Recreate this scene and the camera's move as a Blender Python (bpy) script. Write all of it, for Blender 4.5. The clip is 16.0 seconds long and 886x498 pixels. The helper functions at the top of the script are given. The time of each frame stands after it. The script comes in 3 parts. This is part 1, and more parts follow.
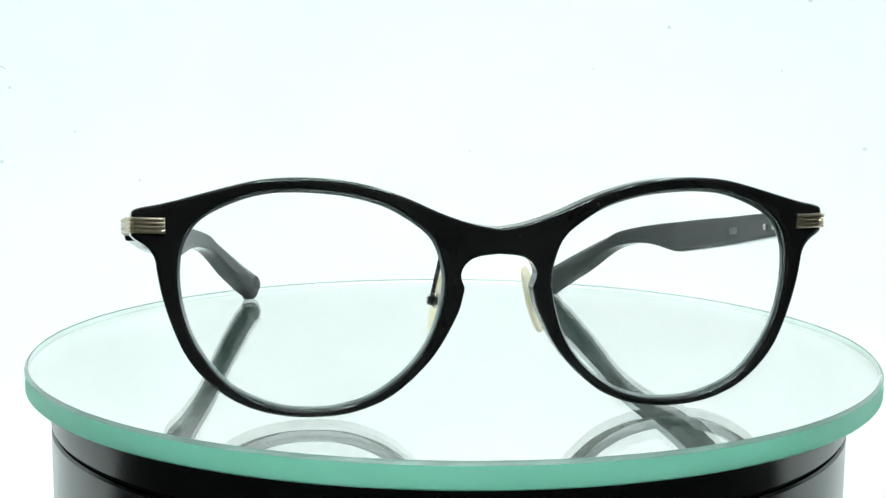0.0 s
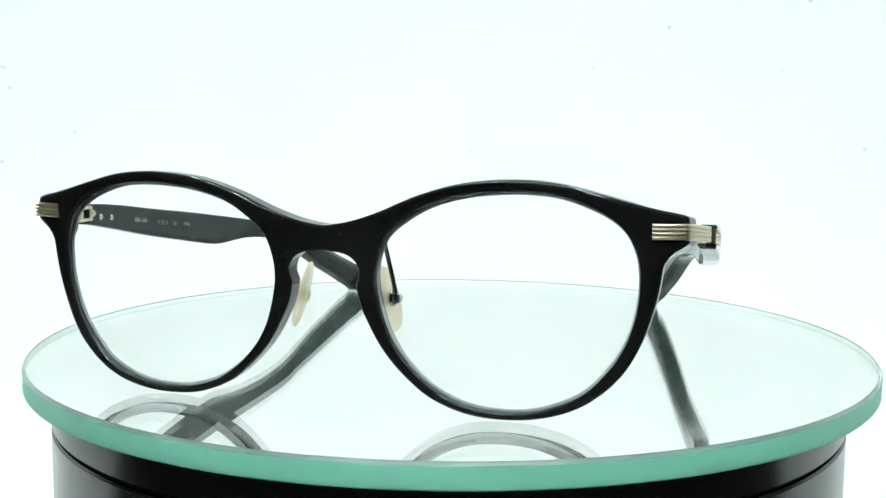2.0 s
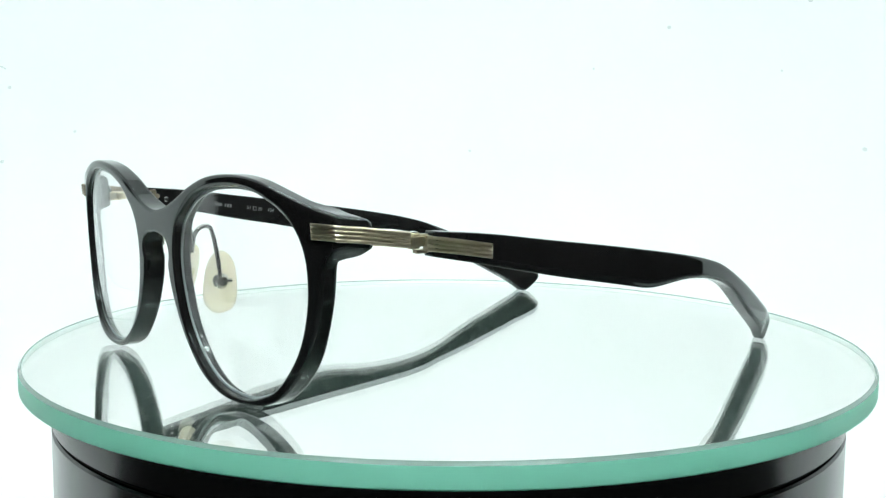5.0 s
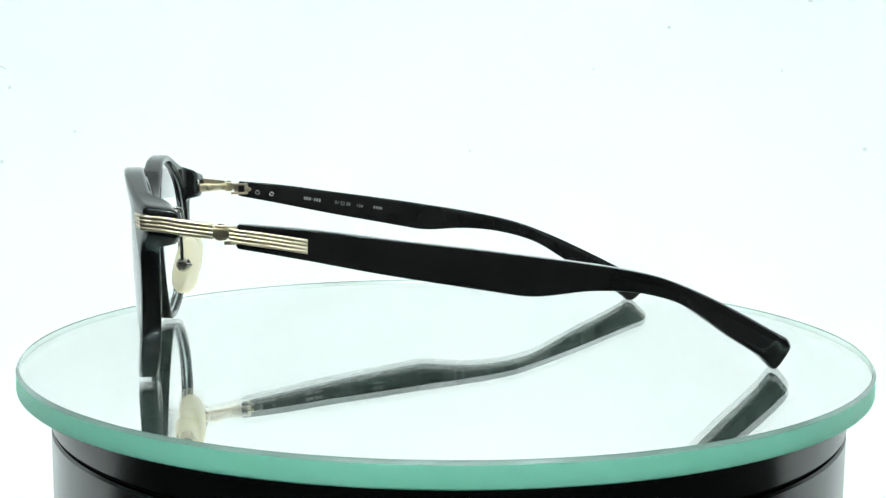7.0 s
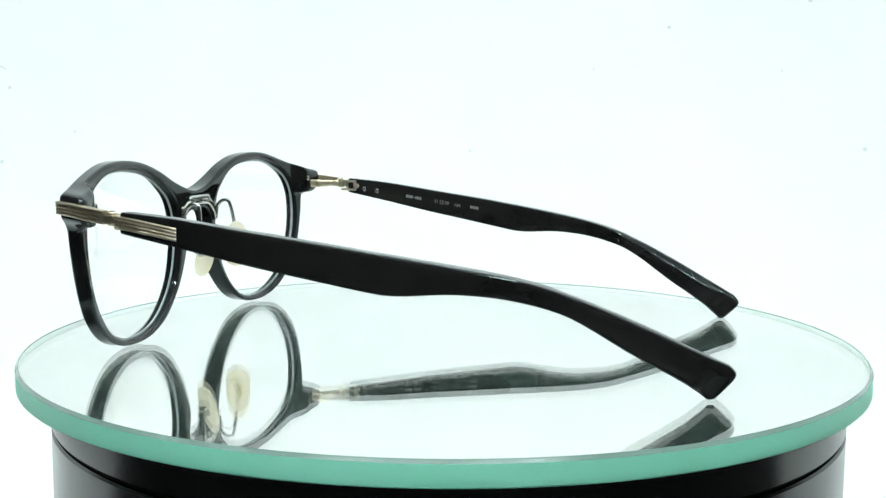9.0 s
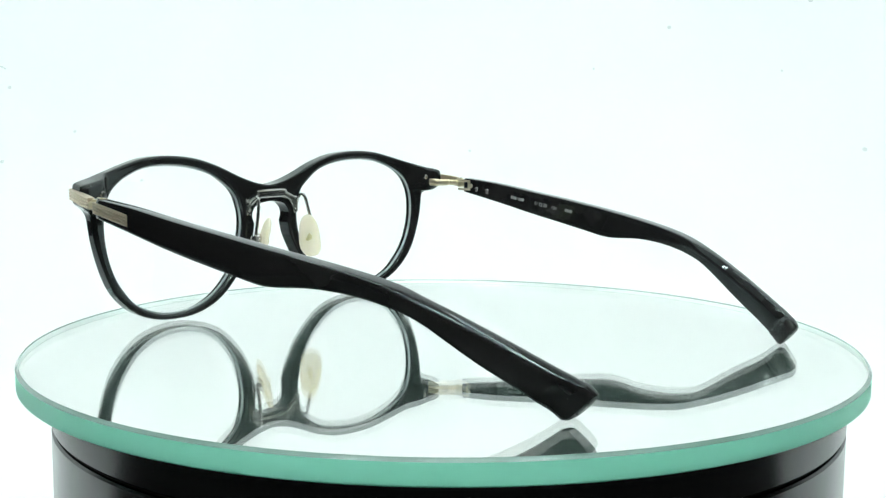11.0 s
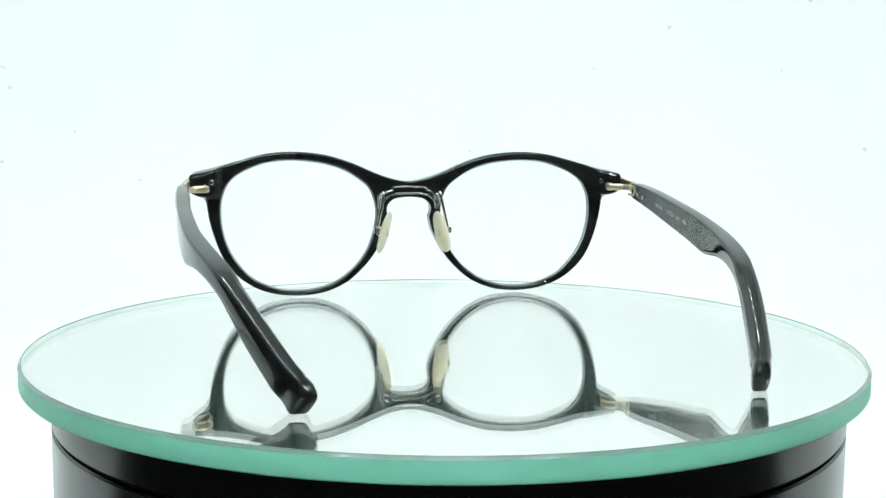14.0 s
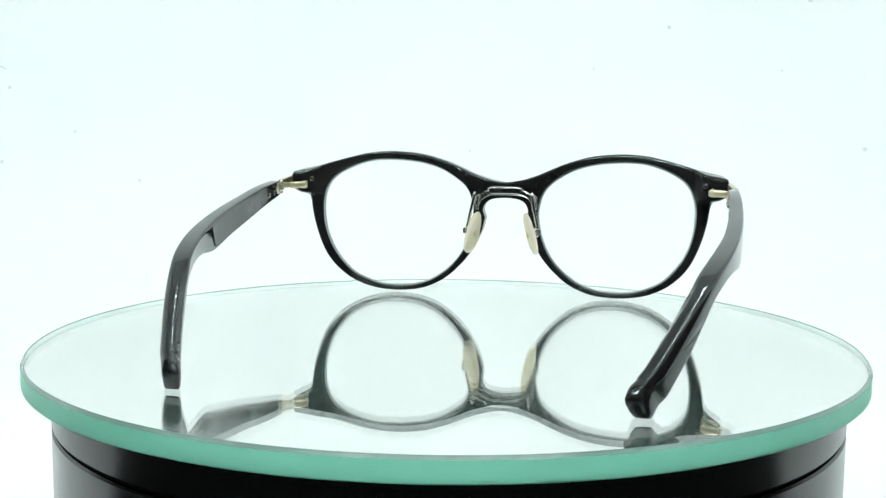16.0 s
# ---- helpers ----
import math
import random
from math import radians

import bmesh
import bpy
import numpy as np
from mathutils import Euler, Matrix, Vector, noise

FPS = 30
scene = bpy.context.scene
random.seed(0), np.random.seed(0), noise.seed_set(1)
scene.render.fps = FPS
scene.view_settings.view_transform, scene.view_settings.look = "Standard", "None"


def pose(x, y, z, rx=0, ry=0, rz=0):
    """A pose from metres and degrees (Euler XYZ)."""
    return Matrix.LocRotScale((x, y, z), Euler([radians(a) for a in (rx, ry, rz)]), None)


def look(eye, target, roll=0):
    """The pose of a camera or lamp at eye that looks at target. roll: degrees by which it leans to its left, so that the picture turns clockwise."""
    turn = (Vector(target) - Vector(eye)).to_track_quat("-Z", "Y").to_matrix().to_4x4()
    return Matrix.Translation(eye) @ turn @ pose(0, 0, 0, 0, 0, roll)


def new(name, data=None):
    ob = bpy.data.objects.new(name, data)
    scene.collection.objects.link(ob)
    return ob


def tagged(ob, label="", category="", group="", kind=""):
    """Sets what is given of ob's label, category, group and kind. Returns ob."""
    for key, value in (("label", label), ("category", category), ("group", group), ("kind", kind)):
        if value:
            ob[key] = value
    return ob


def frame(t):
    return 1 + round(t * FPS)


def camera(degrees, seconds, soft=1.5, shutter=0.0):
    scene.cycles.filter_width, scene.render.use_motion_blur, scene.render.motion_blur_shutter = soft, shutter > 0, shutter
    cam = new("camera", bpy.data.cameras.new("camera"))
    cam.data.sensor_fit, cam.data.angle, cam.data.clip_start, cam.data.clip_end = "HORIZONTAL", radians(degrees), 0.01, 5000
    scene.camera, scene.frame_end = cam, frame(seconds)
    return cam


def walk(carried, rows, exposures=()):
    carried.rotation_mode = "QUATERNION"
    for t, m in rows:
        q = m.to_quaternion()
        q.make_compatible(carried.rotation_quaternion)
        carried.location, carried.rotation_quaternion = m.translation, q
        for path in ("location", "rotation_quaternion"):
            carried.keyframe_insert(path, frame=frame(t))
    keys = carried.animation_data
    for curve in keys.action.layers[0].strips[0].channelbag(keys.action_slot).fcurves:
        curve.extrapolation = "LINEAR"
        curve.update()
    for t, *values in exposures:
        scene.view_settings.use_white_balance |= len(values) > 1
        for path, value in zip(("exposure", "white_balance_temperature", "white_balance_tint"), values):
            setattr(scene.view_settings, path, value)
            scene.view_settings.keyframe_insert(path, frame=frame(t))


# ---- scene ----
# ---- camera: it stands still before the turntable ----
MM = 0.001
DISC_TOP = 0.062                     # height of the mirror's upper face over the white floor
EYE = Vector((0.0, -0.2893, 0.0584 + DISC_TOP))
AIM = EYE + Vector((-0.0059, 0.9930, -0.1180))
cam = camera(43.45, 16.0, 1.35)
VIEW = look(EYE, AIM, 0.459)
walk(cam, [(0.0, VIEW), (16.0, VIEW)], [(0.0, 0.0), (12.5, 0.0), (14.5, -0.045), (16.0, -0.06)])

# ---- light: a white light tent in a dark room ----
world = bpy.data.worlds.new("dark_room_air")
world.use_nodes = True
world.node_tree.nodes["Background"].inputs[0].default_value = (0.8, 0.95, 1.0, 1)
world.node_tree.nodes["Background"].inputs[1].default_value = 0.02
scene.world = world
scene.view_settings.exposure = 0.0

LED = (0.874, 1.0, 0.985)
LED_SIZE = (7.0, 7.0, 0.6)           # mm
FRONT_LEDS, TOP_LEDS = 450.0, 112.0  # glow of one diode


# ---- materials ----
def material(name, colour, rough=0.5, metal=0.0, ior=1.5, coat=0.0):
    m = bpy.data.materials.new(name)
    m.use_nodes = True
    b = m.node_tree.nodes["Principled BSDF"]
    b.inputs["Base Color"].default_value = (*colour, 1)
    b.inputs["Roughness"].default_value = rough
    b.inputs["Metallic"].default_value = metal
    b.inputs["IOR"].default_value = ior
    b.inputs["Coat Weight"].default_value = coat
    return m


def vary(m, scale, dark, light, bump=0.0, fine=0.0, rough=None, stretch=(1, 1, 1)):
    """Two scales of noise on the colour, a fine relief, and a change in the gloss."""
    t = m.node_tree
    b = t.nodes["Principled BSDF"]
    co = t.nodes.new("ShaderNodeTexCoord")
    mp = t.nodes.new("ShaderNodeMapping")
    mp.inputs["Scale"].default_value = stretch
    t.links.new(co.outputs["Object"], mp.inputs["Vector"])
    n = t.nodes.new("ShaderNodeTexNoise")
    n.inputs["Scale"].default_value, n.inputs["Detail"].default_value = scale, 6
    t.links.new(mp.outputs[0], n.inputs["Vector"])
    r = t.nodes.new("ShaderNodeValToRGB")
    r.color_ramp.elements[0].position, r.color_ramp.elements[1].position = 0.3, 0.7
    r.color_ramp.elements[0].color, r.color_ramp.elements[1].color = (*dark, 1), (*light, 1)
    t.links.new(n.outputs["Fac"], r.inputs["Fac"])
    t.links.new(r.outputs["Color"], b.inputs["Base Color"])
    if rough:
        q = t.nodes.new("ShaderNodeMapRange")
        q.inputs["To Min"].default_value, q.inputs["To Max"].default_value = rough
        t.links.new(n.outputs["Fac"], q.inputs["Value"])
        t.links.new(q.outputs[0], b.inputs["Roughness"])
    if bump:
        f = t.nodes.new("ShaderNodeTexNoise")
        f.inputs["Scale"].default_value, f.inputs["Detail"].default_value = fine, 4
        t.links.new(mp.outputs[0], f.inputs["Vector"])
        u = t.nodes.new("ShaderNodeBump")
        u.inputs["Strength"].default_value, u.inputs["Distance"].default_value = bump, 0.00003
        t.links.new(f.outputs["Fac"], u.inputs["Height"])
        t.links.new(u.outputs[0], b.inputs["Normal"])
    return m


def glass(name, colour, ior, rough=0.0):
    m = bpy.data.materials.new(name)
    m.use_nodes = True
    t = m.node_tree
    t.nodes.remove(t.nodes["Principled BSDF"])
    g = t.nodes.new("ShaderNodeBsdfGlass")
    g.inputs["Color"].default_value, g.inputs["IOR"].default_value, g.inputs["Roughness"].default_value = (*colour, 1), ior, rough
    t.links.new(g.outputs[0], t.nodes["Material Output"].inputs["Surface"])
    return m


FABRIC = vary(material("white_tent_fabric", (0.86, 0.87, 0.87), 0.9), 9, (0.85, 0.865, 0.865), (0.88, 0.885, 0.885))
ROOM = vary(material("dark_room_paint", (0.02, 0.02, 0.02), 0.8), 4, (0.012, 0.012, 0.013), (0.03, 0.03, 0.03))
ACETATE = vary(material("black_acetate", (0.004, 0.004, 0.004), 0.06, ior=1.41), 60, (0.008, 0.008, 0.008), (0.013, 0.012, 0.012), rough=(0.03, 0.055))
dt = ACETATE.node_tree
dt.nodes["Principled BSDF"].inputs["Specular Tint"].default_value = (0.82, 1.0, 0.97, 1)
dv, dm, dx = dt.nodes.new("ShaderNodeTexVoronoi"), dt.nodes.new("ShaderNodeMath"), dt.nodes.new("ShaderNodeMix")
dv.inputs["Scale"].default_value, dm.operation, dm.inputs[1].default_value = 260, "LESS_THAN", 0.022
dx.data_type = "RGBA"
dx.inputs["B"].default_value = (0.22, 0.22, 0.22, 1)
dt.links.new(dt.nodes["Texture Coordinate"].outputs["Object"], dv.inputs["Vector"])
dt.links.new(dv.outputs["Distance"], dm.inputs[0])
dt.links.new(dm.outputs[0], dx.inputs["Factor"])
dt.links.new(dt.nodes["Color Ramp"].outputs["Color"], dx.inputs["A"])
dt.links.new(dx.outputs["Result"], dt.nodes["Principled BSDF"].inputs["Base Color"])
PLASTIC = vary(material("black_gloss_plastic", (0.004, 0.004, 0.004), 0.14, ior=1.5), 40, (0.003, 0.003, 0.003), (0.005, 0.005, 0.005), 0.05, 500, (0.17, 0.24))


def glowing(name, colour, strength):
    m = bpy.data.materials.new(name)
    m.use_nodes = True
    b = m.node_tree.nodes["Principled BSDF"]
    b.inputs["Base Color"].default_value = (0.8, 0.8, 0.7, 1)
    b.inputs["Emission Color"].default_value, b.inputs["Emission Strength"].default_value = (*colour, 1), strength
    return m


FRONT_GLOW, TOP_GLOW = glowing("front_led_glow", LED, FRONT_LEDS), glowing("top_led_glow", LED, TOP_LEDS)
GROOVE = material("black_groove", (0.002, 0.002, 0.002), 0.7)
STEEL = vary(material("polished_steel", (0.66, 0.65, 0.62), 0.14, 1.0), 300, (0.60, 0.59, 0.56), (0.70, 0.69, 0.66), 0.05, 1500, (0.1, 0.22))
CHAMPAGNE = vary(material("champagne_plated_metal", (0.62, 0.53, 0.40), 0.3, 1.0), 250, (0.56, 0.47, 0.34), (0.66, 0.57, 0.44), 0.06, 1200, (0.26, 0.38))
GOLD = vary(material("pale_gold_metal", (0.80, 0.70, 0.50), 0.16, 1.0), 250, (0.76, 0.65, 0.43), (0.84, 0.75, 0.56), 0.05, 1200, (0.28, 0.4))
PRINT = material("white_print", (0.17, 0.18, 0.18), 0.5)
GREEN = vary(material("ground_green_glass_edge", (0.38, 0.97, 0.75), 0.5), 30, (0.36, 0.96, 0.73), (0.40, 0.98, 0.78), 0.1, 900, (0.3, 0.45))
BEVEL_GREEN = vary(material("grey_green_glass_bevel", (0.2, 0.30, 0.26), 0.15), 40, (0.17, 0.27, 0.23), (0.24, 0.35, 0.31), 0.05, 900)
SPECK = vary(material("speck_grey", (0.5, 0.53, 0.53), 0.9), 900, (0.62, 0.65, 0.65), (0.74, 0.77, 0.77))
PALE_LINER = vary(material("pale_edge_liner", (0.80, 0.82, 0.81), 0.3), 60, (0.74, 0.77, 0.76), (0.84, 0.86, 0.85))
FROST = vary(material("frosted_lens_edge", (0.30, 0.33, 0.33), 0.3), 300, (0.22, 0.25, 0.25), (0.34, 0.38, 0.38), 0.1, 1200)
LENS = glass("clear_lens", (1, 1, 1), 1.22)
DISC_GLASS = glass("mirror_glass", (1.0, 1.0, 0.998), 1.46)
SILVER = vary(material("mirror_silver", (0.985, 0.975, 0.965), 0.0, 0.99), 8, (0.98, 0.97, 0.96), (0.99, 0.98, 0.97))
PAD = vary(material("cream_silicone", (0.85, 0.81, 0.62), 0.3, ior=1.42), 200, (0.93, 0.885, 0.74), (0.96, 0.925, 0.80), 0.05, 900)
PAD.node_tree.nodes["Principled BSDF"].inputs["Subsurface Weight"].default_value = 0.6
PAD.node_tree.nodes["Principled BSDF"].inputs["Subsurface Radius"].default_value = (1, 0.9, 0.6)
PAD.node_tree.nodes["Principled BSDF"].inputs["Subsurface Scale"].default_value = 0.002
OLIVE = vary(material("olive_pad_core", (0.42, 0.38, 0.22), 0.35), 300, (0.38, 0.34, 0.19), (0.46, 0.42, 0.26))
pt = PAD.node_tree
pmix, ptr = pt.nodes.new("ShaderNodeMixShader"), pt.nodes.new("ShaderNodeBsdfTranslucent")
ptr.inputs["Color"].default_value, pmix.inputs[0].default_value = (1.0, 0.93, 0.80, 1), 0.55
pt.links.new(pt.nodes["Principled BSDF"].outputs[0], pmix.inputs[1])
pt.links.new(ptr.outputs[0], pmix.inputs[2])
pclear, pcmix = pt.nodes.new("ShaderNodeBsdfTransparent"), pt.nodes.new("ShaderNodeMixShader")
pclear.inputs["Color"].default_value, pcmix.inputs[0].default_value = (0.99, 0.95, 0.86, 1), 0.42
pt.links.new(pmix.outputs[0], pcmix.inputs[1])
pt.links.new(pclear.outputs[0], pcmix.inputs[2])
pt.links.new(pcmix.outputs[0], pt.nodes["Material Output"].inputs["Surface"])


def glow_through(m, colour, share):
    """Lets part of the light through a ground glass face, scattered."""
    t = m.node_tree
    mix, tr = t.nodes.new("ShaderNodeMixShader"), t.nodes.new("ShaderNodeBsdfTranslucent")
    tr.inputs["Color"].default_value, mix.inputs[0].default_value = (*colour, 1), share
    t.links.new(t.nodes["Principled BSDF"].outputs[0], mix.inputs[1])
    t.links.new(tr.outputs[0], mix.inputs[2])
    t.links.new(mix.outputs[0], t.nodes["Material Output"].inputs["Surface"])


glow_through(GREEN, (0.45, 0.97, 0.80), 0.4)
glow_through(PALE_LINER, (0.93, 0.94, 0.94), 0.36)
# light scattered in the glass: a faint greenish veil put into the silver's colour
st = SILVER.node_tree
sm, sd = st.nodes.new("ShaderNodeMixShader"), st.nodes.new("ShaderNodeBsdfDiffuse")
sd.inputs["Color"].default_value, sm.inputs[0].default_value = (0.32, 0.62, 0.52, 1), 0.03
st.links.new(st.nodes["Principled BSDF"].outputs[0], sm.inputs[1])
st.links.new(sd.outputs[0], sm.inputs[2])
st.links.new(sm.outputs[0], st.nodes["Material Output"].inputs["Surface"])


# ---- mesh tools ----
def thing(name, label, category, kind="", group=""):
    return tagged(new(name), label, category, group, kind)


def part(name, bm, mat, parent=None, label="", smooth=True, sharp=40, turn_out=True):
    me = bpy.data.meshes.new(name)
    if turn_out:
        bmesh.ops.recalc_face_normals(bm, faces=bm.faces)
    for f in bm.faces:
        f.smooth = smooth
    bm.to_mesh(me)
    bm.free()
    if smooth and sharp:
        me.set_sharp_from_angle(angle=radians(sharp))
    me.materials.append(mat)
    ob = new(name, me)
    if parent:
        ob.parent = parent
    return tagged(ob, label)


def catmull(points, closed, step):
    """A smooth curve through the points, sampled about every step."""
    p = [Vector(q) for q in points]
    n = len(p)
    out = []
    for i in range(n if closed else n - 1):
        if closed:
            a, b, c, d = p[i - 1], p[i], p[(i + 1) % n], p[(i + 2) % n]
        else:
            a, b, c, d = p[max(i - 1, 0)], p[i], p[i + 1], p[min(i + 2, n - 1)]
        k = max(1, round((c - b).length / step))
        for j in range(k):
            t = j / k
            out.append(0.5 * ((2 * b) + (c - a) * t + (2 * a - 5 * b + 4 * c - d) * t * t + (3 * b - a - 3 * c + d) * t ** 3))
    if not closed:
        out.append(p[-1])
    return out


def lathe(profile, segments=160):
    """A turned body about z from (radius, height) pairs, in mm; closes on the axis where the radius is 0."""
    bm = bmesh.new()
    rings = []
    for r, z in profile:
        if r < 1e-6:
            rings.append([bm.verts.new((0, 0, z * MM))])
        else:
            rings.append([bm.verts.new((r * MM * math.cos(2 * math.pi * i / segments), r * MM * math.sin(2 * math.pi * i / segments), z * MM)) for i in range(segments)])
    for a, b in zip(rings, rings[1:]):
        for i in range(segments):
            j = (i + 1) % segments
            q = [a[i % len(a)], a[j % len(a)], b[j % len(b)], b[i % len(b)]]
            q = list(dict.fromkeys(q))
            if len(q) > 2:
                bm.faces.new(q)
    return bm


def loft(rings, caps=True, bm=None):
    """A skin over closed rings of points, in mm."""
    bm = bm or bmesh.new()
    vs = [[bm.verts.new(Vector(p) * MM) for p in r] for r in rings]
    n = len(vs[0])
    for a, b in zip(vs, vs[1:]):
        for i in range(n):
            bm.faces.new((a[i], a[(i + 1) % n], b[(i + 1) % n], b[i]))
    if caps:
        bm.faces.new(vs[0][::-1])
        bm.faces.new(vs[-1])
    return bm


def wire(points, radius, sides=10, step=0.4, bm=None):
    """A round wire along a smooth path, in mm, with domed ends."""
    path = catmull(points, False, step)
    rings = []
    up = Vector((0.3, 0.2, 1))
    for i, p in enumerate(path):
        d = (path[min(i + 1, len(path) - 1)] - path[max(i - 1, 0)]).normalized()
        a = d.cross(up).normalized()
        up = a.cross(d).normalized()
        r = radius * (0.6 if i in (0, len(path) - 1) else 1)
        rings.append([p + r * (a * math.cos(2 * math.pi * k / sides) + up * math.sin(2 * math.pi * k / sides)) for k in range(sides)])
    return loft(rings, True, bm)


def ribbon(points, half_height, thick, ribs, side, step=0.5, lean=0.0):
    """A ribbed metal strip along a path that lies in plan; side turns the ribs outward. In mm."""
    path = catmull(points, False, step)
    rings = []
    for i, p in enumerate(path):
        d = path[min(i + 1, len(path) - 1)] - path[max(i - 1, 0)]
        out = Vector((d.y, -d.x, 0)).normalized() * side
        up = Vector((0, -lean * (1 - smooth_step(0.1, 0.55, i / (len(path) - 1))), 1))
        ring = [p - up * half_height - out * thick, p - up * half_height]
        steps = ribs * 6
        edge = 0.35 if i in (0, len(path) - 1) else 1.0
        for k in range(1, steps):
            v = -1 + 2 * k / steps
            ring.append(p + up * half_height * v + out * (0.34 * edge * abs(math.sin(math.pi * ribs * k / steps)) ** 0.55))
        ring += [p + up * half_height, p + up * half_height - out * thick]
        rings.append(ring)
    return loft(rings)


def block(cx, cy, cz, sx, sy, sz, r=0.2, bm=None, m=None):
    """A box with rounded edges, in mm."""
    bm = bm or bmesh.new()
    made = bmesh.ops.create_cube(bm, size=1.0)
    vs = made["verts"]
    bmesh.ops.scale(bm, vec=(sx * MM, sy * MM, sz * MM), verts=vs)
    es = list({e for v in vs for e in v.link_edges})
    if r:
        got = bmesh.ops.bevel(bm, geom=es, offset=r * MM, segments=2, affect="EDGES", profile=0.5)
        vs = list({v for f in got["faces"] for v in f.verts} | {v for v in vs if v.is_valid})
    t = Matrix.Translation(Vector((cx, cy, cz)) * MM) @ (m or Matrix())
    bmesh.ops.transform(bm, matrix=t, verts=[v for v in vs if v.is_valid])
    return bm


def barrel(cx, cy, cz, r, h, axis="Z", sides=28, bm=None, edge=0.15):
    """A short turned pin with softened rims, in mm."""
    rings = []
    for q, z in ((r - edge, -h / 2), (r, -h / 2 + edge), (r, h / 2 - edge), (r - edge, h / 2)):
        ring = []
        for i in range(sides):
            a, b = q * math.cos(2 * math.pi * i / sides), q * math.sin(2 * math.pi * i / sides)
            v = {"Z": (a, b, z), "X": (z, a, b), "Y": (a, z, b)}[axis]
            ring.append(Vector((cx, cy, cz)) + Vector(v))
        rings.append(ring)
    return loft(rings, True, bm)


# ---- the light tent and the room round it ----
def sheet(name, corners, thick, mat, label, category):
    """A thin upright or level panel from its two opposite corners, in metres."""
    (x0, y0, z0), (x1, y1, z1) = corners
    bm = bmesh.new()
    bmesh.ops.create_cube(bm, size=1.0)
    bmesh.ops.scale(bm, vec=(max(x1 - x0, thick), max(y1 - y0, thick), max(z1 - z0, thick)), verts=bm.verts)
    bmesh.ops.translate(bm, vec=((x0 + x1) / 2, (y0 + y1) / 2, (z0 + z1) / 2), verts=bm.verts)
    ob = part(name, bm, mat, None, label, smooth=False)
    return tagged(ob, label, category, kind="structure")


def build_tent():
    # the sweep: floor that curves up into the back
    prof = [(-0.045, 0.0), (0.30, 0.0)]
    for i in range(1, 13):
        a = math.pi / 2 * i / 12
        prof.append((0.30 + 0.18 * math.sin(a), 0.18 - 0.18 * math.cos(a)))
    prof.append((0.48, 0.60))
    rings = []
    for x in (-0.398, -0.2, 0, 0.2, 0.398):
        under = []
        for k, (y, z) in enumerate(prof):
            a = min(math.pi / 2, max(0, (k - 1) * math.pi / 24)) if k else 0
            under.append((y + 0.003 * math.sin(a), z - 0.003 * math.cos(a)))
        rings.append([Vector((x, y, z)) / MM for y, z in prof + under[::-1]])
    bm = loft(rings)
    tagged(part("backdrop", bm, FABRIC, None, "", True, 60), "seamless white sweep that curves from floor to back", "backdrop", kind="structure")
    sheet("wall_west", ((-0.405, 0.10, 0.0), (-0.400, 0.49, 0.60)), 0.004, FABRIC, "white fabric side of the light tent", "tent wall")
    sheet("wall_east", ((0.400, 0.10, 0.0), (0.405, 0.49, 0.60)), 0.004, FABRIC, "white fabric side of the light tent", "tent wall")
    sheet("ceiling", ((-0.405, -0.42, 0.605), (0.405, 0.49, 0.610)), 0.004, FABRIC, "white fabric top of the light tent", "tent top")
    # the dark room
    sheet("floor", ((-1.6, -1.8, -0.75), (1.6, 1.4, -0.74)), 0.01, ROOM, "dark floor of the room round the tent", "floor")
    sheet("tabletop", ((-0.6, -0.5, -0.04), (0.6, 0.6, -0.004)), 0.01, ROOM, "dark table under the light tent", "tabletop")
    sheet("wall_south", ((-1.6, -1.82, -0.74), (1.6, -1.8, 1.7)), 0.01, ROOM, "dark wall behind the camera", "wall")
    sheet("wall_north", ((-1.6, 1.4, -0.74), (1.6, 1.42, 1.7)), 0.01, ROOM, "dark wall behind the tent", "wall")
    sheet("wall_left", ((-1.62, -1.8, -0.74), (-1.6, 1.4, 1.7)), 0.01, ROOM, "dark side wall of the room", "wall")
    sheet("wall_right", ((1.6, -1.8, -0.74), (1.62, 1.4, 1.7)), 0.01, ROOM, "dark side wall of the room", "wall")
    sheet("room_ceiling", ((-1.6, -1.8, 1.7), (1.6, 1.4, 1.72)), 0.01, ROOM, "dark ceiling of the room", "ceiling")


build_tent()


def build_led_strip(m, length, rows, n, glow):
    """A dark board with rows of small square diodes, under the top of the tent; the diodes run along its x."""
    strip = thing("led_strip", "dark board with rows of small glowing square diodes", "led strip", group="led strips of the tent")
    strip.matrix_world = m
    part("board", block(0, 0, 2.2, length + 16, 14 + 14 * (rows - 1), 1.6, 0.3), GROOVE, strip)
    first = part("diode", block(0, 0, 0, *LED_SIZE, 0), glow, strip, "glowing square diode", False)
    for row in range(rows):
        for i in range(n):
            ob = first
            if row or i:
                ob = new("diode", first.data)
                ob.parent = strip
            ob.location = ((-0.5 + i / (n - 1)) * length * MM, (14 * row - 7 * (rows - 1)) * MM, 1.0 * MM)


# front strip: unseen, added above the camera to brighten what faces it
build_led_strip(look((0, -0.36, 0.588), (0, 0.2, 0.05)), 396, 2, 28, FRONT_GLOW)
for side_x in (-0.178, 0.178):
    build_led_strip(pose(side_x, 0.03, 0.598, 0, 0, 90), 560, 2, 26, TOP_GLOW)


